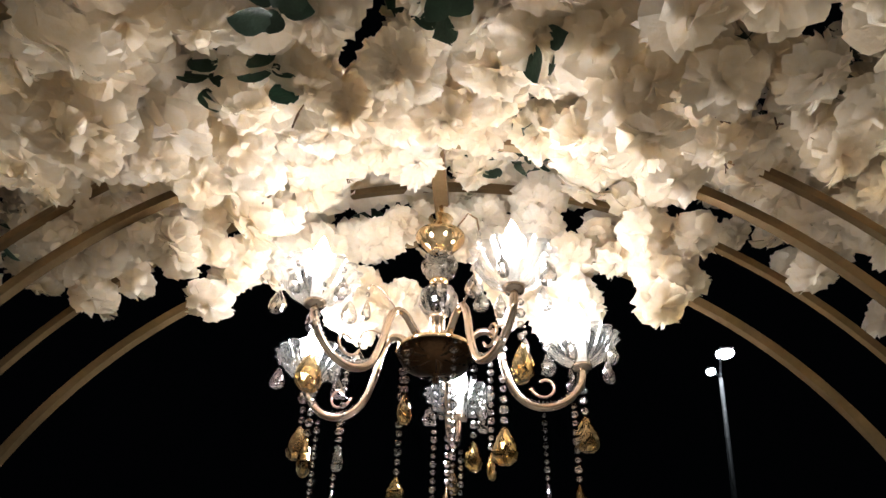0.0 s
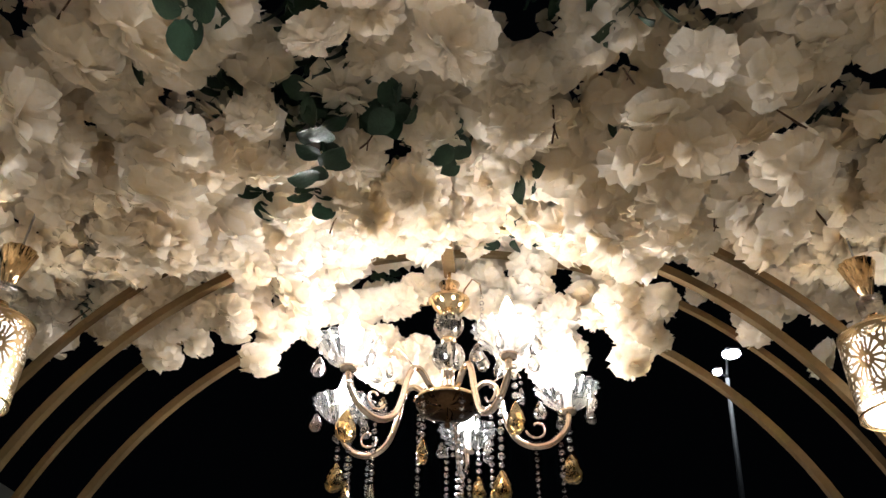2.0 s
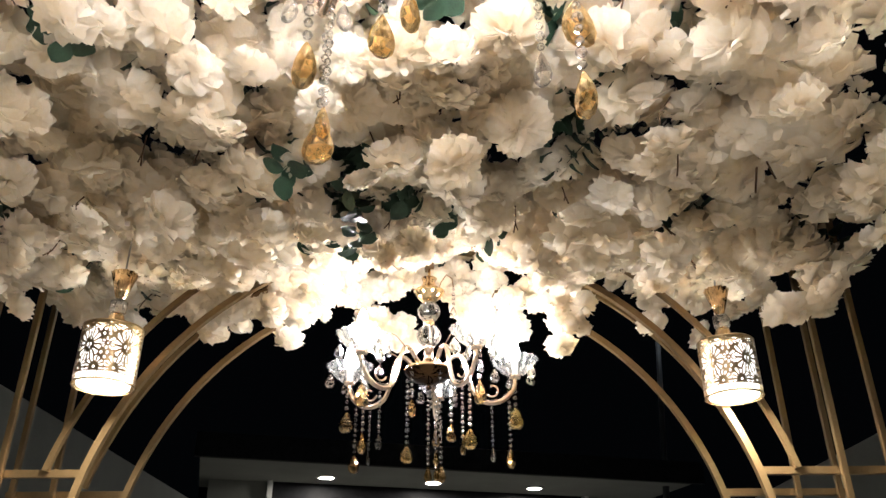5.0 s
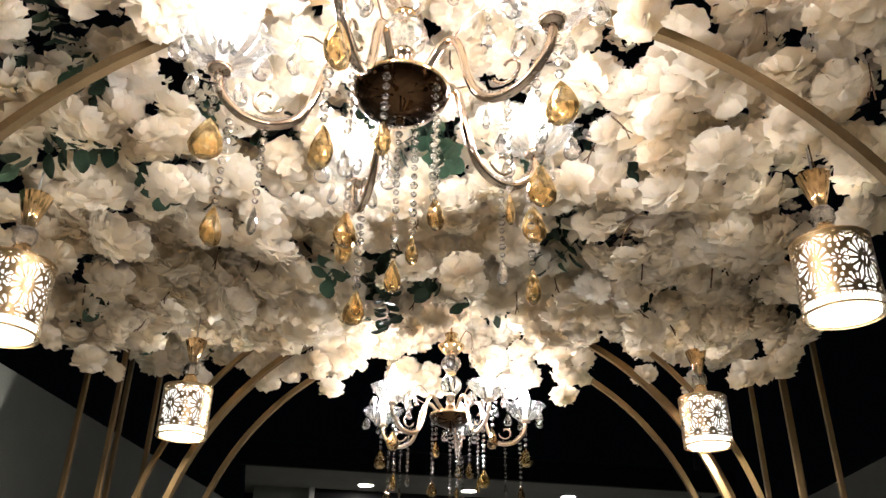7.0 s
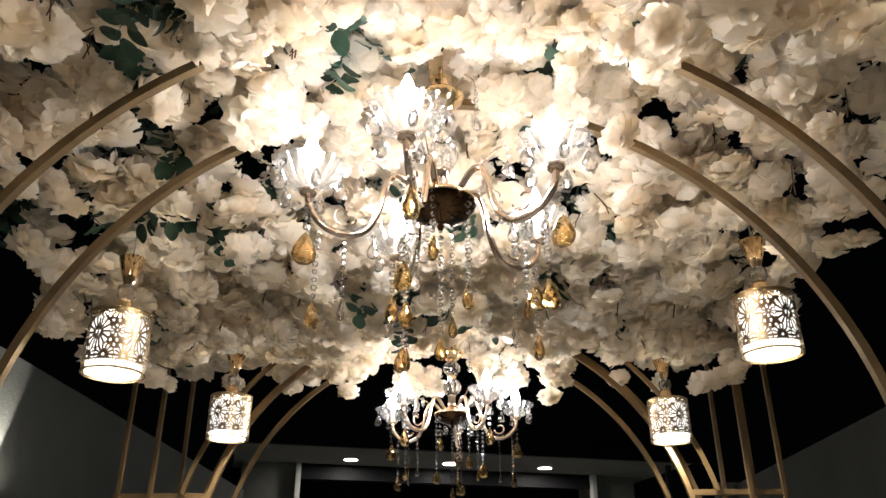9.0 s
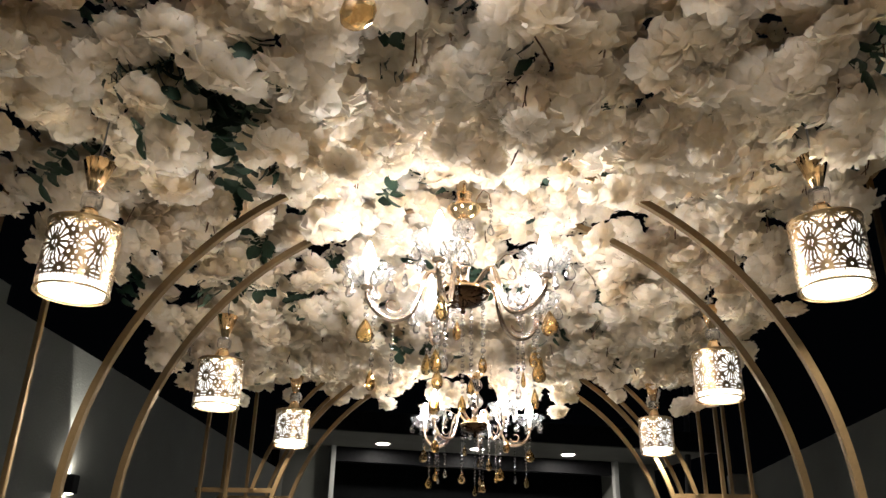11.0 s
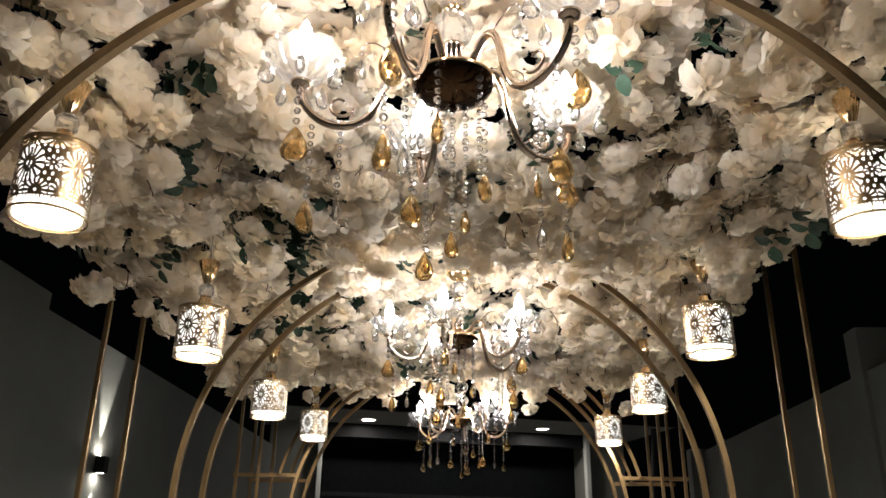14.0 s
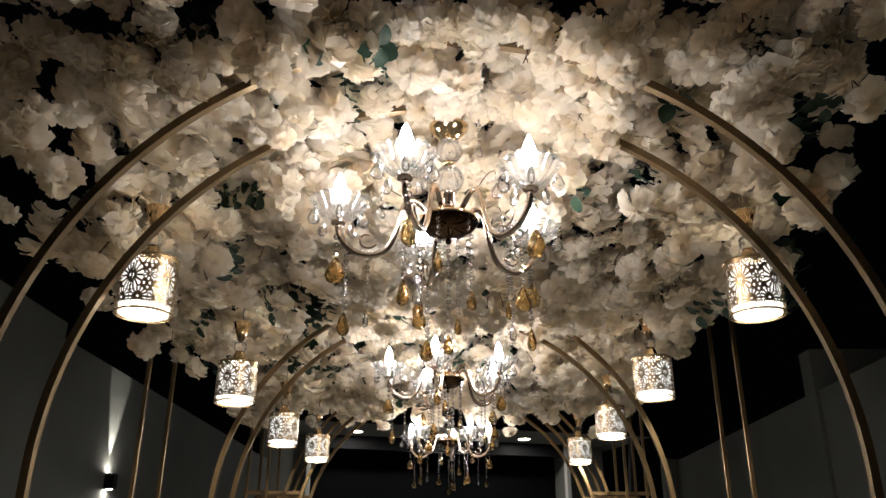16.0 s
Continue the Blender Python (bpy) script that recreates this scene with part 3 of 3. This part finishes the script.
# bunches round the far chandelier and under the far arches
for x0, x1, y0, y1, z0, z1, n in ((-0.32, -0.04, 1.54, 1.68, 2.72, 2.9, 18), (0.14, 0.40, 1.54, 1.68, 2.72, 2.9, 16), (0.42, 0.66, 1.24, 1.42, 2.68, 2.80, 9), (-0.98, -0.48, 1.2, 1.42, 2.72, 2.86, 22)):
    for i in range(n):
        heads.append((rng.uniform(x0, x1), rng.uniform(y0, y1), rng.uniform(z0, z1), Vector((rng.gauss(0, 0.3), -0.35, -1)).normalized(), rng.uniform(0.7, 1.0), 0))
# loose heads hanging along both edges
for i in range(130):
    side = rng.choice((-1, 1))
    x, y = (rng.uniform(1.1, 1.55) if side < 0 else rng.uniform(1.0, 1.42)) * side, rng.uniform(-4.4, 1.55)
    x = min(x, right_edge(y))
    heads.append((x, y, under(x, y) + rng.uniform(-0.13, 0.04), Vector((0.4 * side, -0.4, -1)).normalized(), rng.uniform(0.72, 1.05), 0))
# heads bound under the crowns of the arches
for ya, share in ((1.16, 0.9), (1.58, 0.85), (-1.27, 0.7), (-0.86, 0.5), (-3.70, 0.8), (-3.33, 0.6)):
    for i in range(26):
        x = -0.60 + 1.20 * (i + rng.uniform(0.2, 0.8)) / 26
        if rng.random() < share:
            z = SPRING + math.sqrt(RADIUS ** 2 - x * x) - rng.uniform(0.0, 0.06)
            heads.append((x, ya - 0.05 + rng.uniform(-0.06, 0.03), z + rng.uniform(-0.03, 0.06), Vector((rng.gauss(0, 0.4), -0.3, -0.9)).normalized(), rng.uniform(0.7, 1.15), 0))
canopy = thing("flower_canopy", "canopy of massed white silk flowers with dark green leaves", "flowers", (0, 0, 2.75))
kinds = [mesh_of("flower_head", *petals(rng, 8, 4, 0.076, FULL)) for _ in range(10)]
for me in kinds:
    me.materials.append(PETAL)
low = [petals(rng, 5, 3, 0.078, LESS) for _ in range(10)] + [petals(rng, 3, 2, 0.078, BACK) for _ in range(5)]
low = [(np.array([tuple(v) for v in p[0]], np.float32), np.array(p[1], np.int32)) for p in low]
near = sorted((h for h in heads if h[5] == 0 and abs(h[0]) < 0.75), key=lambda h: abs(h[0]) + 0.02 * abs(h[1] + 1.4))[:300]
chosen = set(id(h) for h in near)
vs, fs, k = [], [], 0
for h in heads:
    x, y, z, way, size, layer = h
    turn = way.to_track_quat("Z", "Y").to_matrix().to_4x4() @ Matrix.Rotation(rng.uniform(0, 6.28), 4, "Z")
    m = Matrix.Translation((x, y, z - 2.75)) @ turn @ Matrix.Diagonal((size, size, size * rng.uniform(0.62, 0.95), 1))
    if id(h) in chosen:
        part("flower_head", kinds[rng.randrange(10)], PETAL, canopy).matrix_local = m
    else:
        v, f = low[rng.randrange(10) if layer == 0 else 10 + rng.randrange(5)]
        a = np.array(m, np.float32)
        vs.append(v @ a[:3, :3].T + a[:3, 3])
        fs.append(f + k)
        k += len(v)
vs, fs = np.concatenate(vs), np.concatenate(fs)
me = bpy.data.meshes.new("flower_mass")
me.vertices.add(len(vs))
me.vertices.foreach_set("co", vs.ravel())
me.loops.add(fs.size)
me.loops.foreach_set("vertex_index", fs.ravel())
me.polygons.add(len(fs))
me.polygons.foreach_set("loop_start", np.arange(0, fs.size, 4, dtype=np.int32))
me.polygons.foreach_set("use_smooth", np.ones(len(fs), bool))
me.update(calc_edges=True)
me.materials.append(PETAL)
part("flower_mass", me, PETAL, canopy, "massed white silk flowers", kind="stuff")

# the backing mat of small cream florets that the heads are pinned to
TINY = ((1.0, 8, 5, 0.5),)
tiny = [petals(rng, 2, 2, 0.026, TINY) for _ in range(6)]
tiny = [(np.array(p[0], np.float32), p[1]) for p in tiny]
vs, fs, k = [], [], 0
for i in range(9000):
    x, y = rng.uniform(-1.5, 1.42), rng.uniform(-4.7, 1.65)
    if in_hole(x, y) or x > right_edge(y) - 0.2 or x < -1.28 or min(math.hypot(x - cx, y - cy) for cx, cy in CHANDELIERS) < 0.2:
        continue
    z = max(under(x, y) + 0.2, 2.97 if min(math.hypot(x - cx, y - cy) for cx, cy in CHANDELIERS) < 0.5 else 0) + rng.uniform(-0.02, 0.04)
    way = Vector((rng.gauss(0, 0.4), rng.gauss(0, 0.4), -1)).normalized()
    a = np.array(Matrix.Translation((x, y, z - 2.75)) @ way.to_track_quat("Z", "Y").to_matrix().to_4x4() @ Matrix.Rotation(rng.uniform(0, 6.28), 4, "Z"), np.float32)
    v, f = tiny[rng.randrange(6)]
    vs.append(v @ a[:3, :3].T + a[:3, 3])
    fs += [tuple(q + k for q in g) for g in f]
    k += len(v)
part("floret_mat", (np.concatenate(vs).tolist(), fs, True), PETAL, canopy, "mat of small cream florets", kind="stuff")


# ---- leaves and twigs among the flowers ----
def sprig(rng, n=16):
    """A eucalyptus sprig: a stalk with rounded leaves in pairs, growing along +z."""
    pieces = [tube([(0, 0, 0), (0.01, 0.0, 0.12), (0.0, 0.012, 0.26)], lambda s: 0.003 * (1.2 - s), 5)]
    for i in range(n):
        s = 0.02 + 0.24 * i / n
        a = i * 2.4 + rng.uniform(-0.4, 0.4)
        le, wi, up = rng.uniform(0.045, 0.07), rng.uniform(0.021, 0.032), rng.uniform(0.2, 0.9)
        out = Vector((math.cos(a), math.sin(a), up)).normalized()
        side = out.cross(Vector((0, 0, 1))).normalized()
        nor = side.cross(out)
        v, f = [], []
        for j in range(6):
            q = j / 5
            w = wi * math.sin(math.pi * min(1, q * 0.92 + 0.05)) ** 0.7
            for u in (-1, 0, 1):
                v.append(Vector((0, 0, s)) + out * (le * q + 0.008) + side * (u * w) + nor * (0.006 * abs(u) - 0.02 * q * q))
        for j in range(5):
            for u in (0, 1):
                b = j * 3 + u
                f.append((b, b + 1, b + 4, b + 3))
        pieces.append((v, f))
    return joined(*pieces) + (True,)


sprigs = [mesh_of("leaf_sprig", *sprig(rng)) for _ in range(5)]
for me in sprigs:
    me.materials.append(LEAF)
spots = []
for i in range(300):
    x, y = rng.uniform(-1.5, 1.4), rng.uniform(-4.5, 1.6)
    if noise.noise((x * 3.2, y * 3.2, 20.0)) < -0.24 or i % 14 == 0:
        spots.append((x, y))
for cx, cy in CHANDELIERS:
    for i in range(7):
        spots.append((cx + rng.uniform(-0.3, 0.3), cy + rng.uniform(-0.3, 0.3)))
for hx, hy, wide in HOLES:
    for i in range(int(4 * wide)):
        spots.append((hx + rng.uniform(-0.055, 0.055) * wide, hy + rng.uniform(-0.075, 0.075) * wide))
for x, y in spots:
    o = part("leaf_sprig", sprigs[rng.randrange(5)], LEAF, canopy, "dark green eucalyptus leaves")
    way = Vector((rng.gauss(0, 0.8), rng.gauss(0, 0.8), -0.5)).normalized()
    o.matrix_local = Matrix.Translation((x, y, under(x, y) + 0.235 - 2.75)) @ way.to_track_quat("Z", "Y").to_matrix().to_4x4()
for i in range(150):
    x, y = rng.uniform(-1.45, 1.35), rng.uniform(-4.4, 1.5)
    z = under(x, y) - 2.75
    o = part("twig", shared("twig%d" % (i % 4), joined(tube([(0, 0, 0.08), (0.004 * (i % 4), 0.004, 0.03), (0, 0.004 * (i % 3), 0.0)], 0.0022, 5), tube([(0.002, 0.002, 0.035), (0.014, 0.004, 0.008)], 0.0017, 5)) + (True,)), TWIG, canopy)
    o.location = (x, y, z)
    o.rotation_euler, o.scale = (rng.uniform(-0.5, 0.5), rng.uniform(-0.5, 0.5), rng.uniform(0, 6.28)), (1, 1, rng.uniform(0.7, 1.4))
branch = joined(tube([(0, 0, 0.12), (0.012, 0.0, 0.05), (-0.006, 0.01, -0.03), (-0.02, 0.012, -0.1)], lambda s: 0.0045 * (1.2 - 0.6 * s), 6), tube([(0.01, 0, 0.05), (0.03, 0.01, 0.0), (0.045, 0.012, -0.055)], 0.0028, 6), tube([(0, 0, 0.11), (-0.05, 0.0, 0.118)], 0.0045, 6)) + (True,)
part("branch", branch, TWIG, canopy, "bare brown branch").location = (0.97, 0.2, under(0.97, 0.2) - 2.74)
for i in range(14):
    o = part("leaf_sprig", sprigs[i % 5], LEAF, canopy, "dark green eucalyptus leaves")
    way = Vector((rng.gauss(0.3, 0.5), rng.gauss(0, 0.5), -0.8)).normalized()
    o.matrix_local = Matrix.Translation((1.34 + rng.uniform(-0.07, 0.1), -2.34 + rng.uniform(-0.12, 0.12), rng.uniform(0.02, 0.2))) @ way.to_track_quat("Z", "Y").to_matrix().to_4x4()
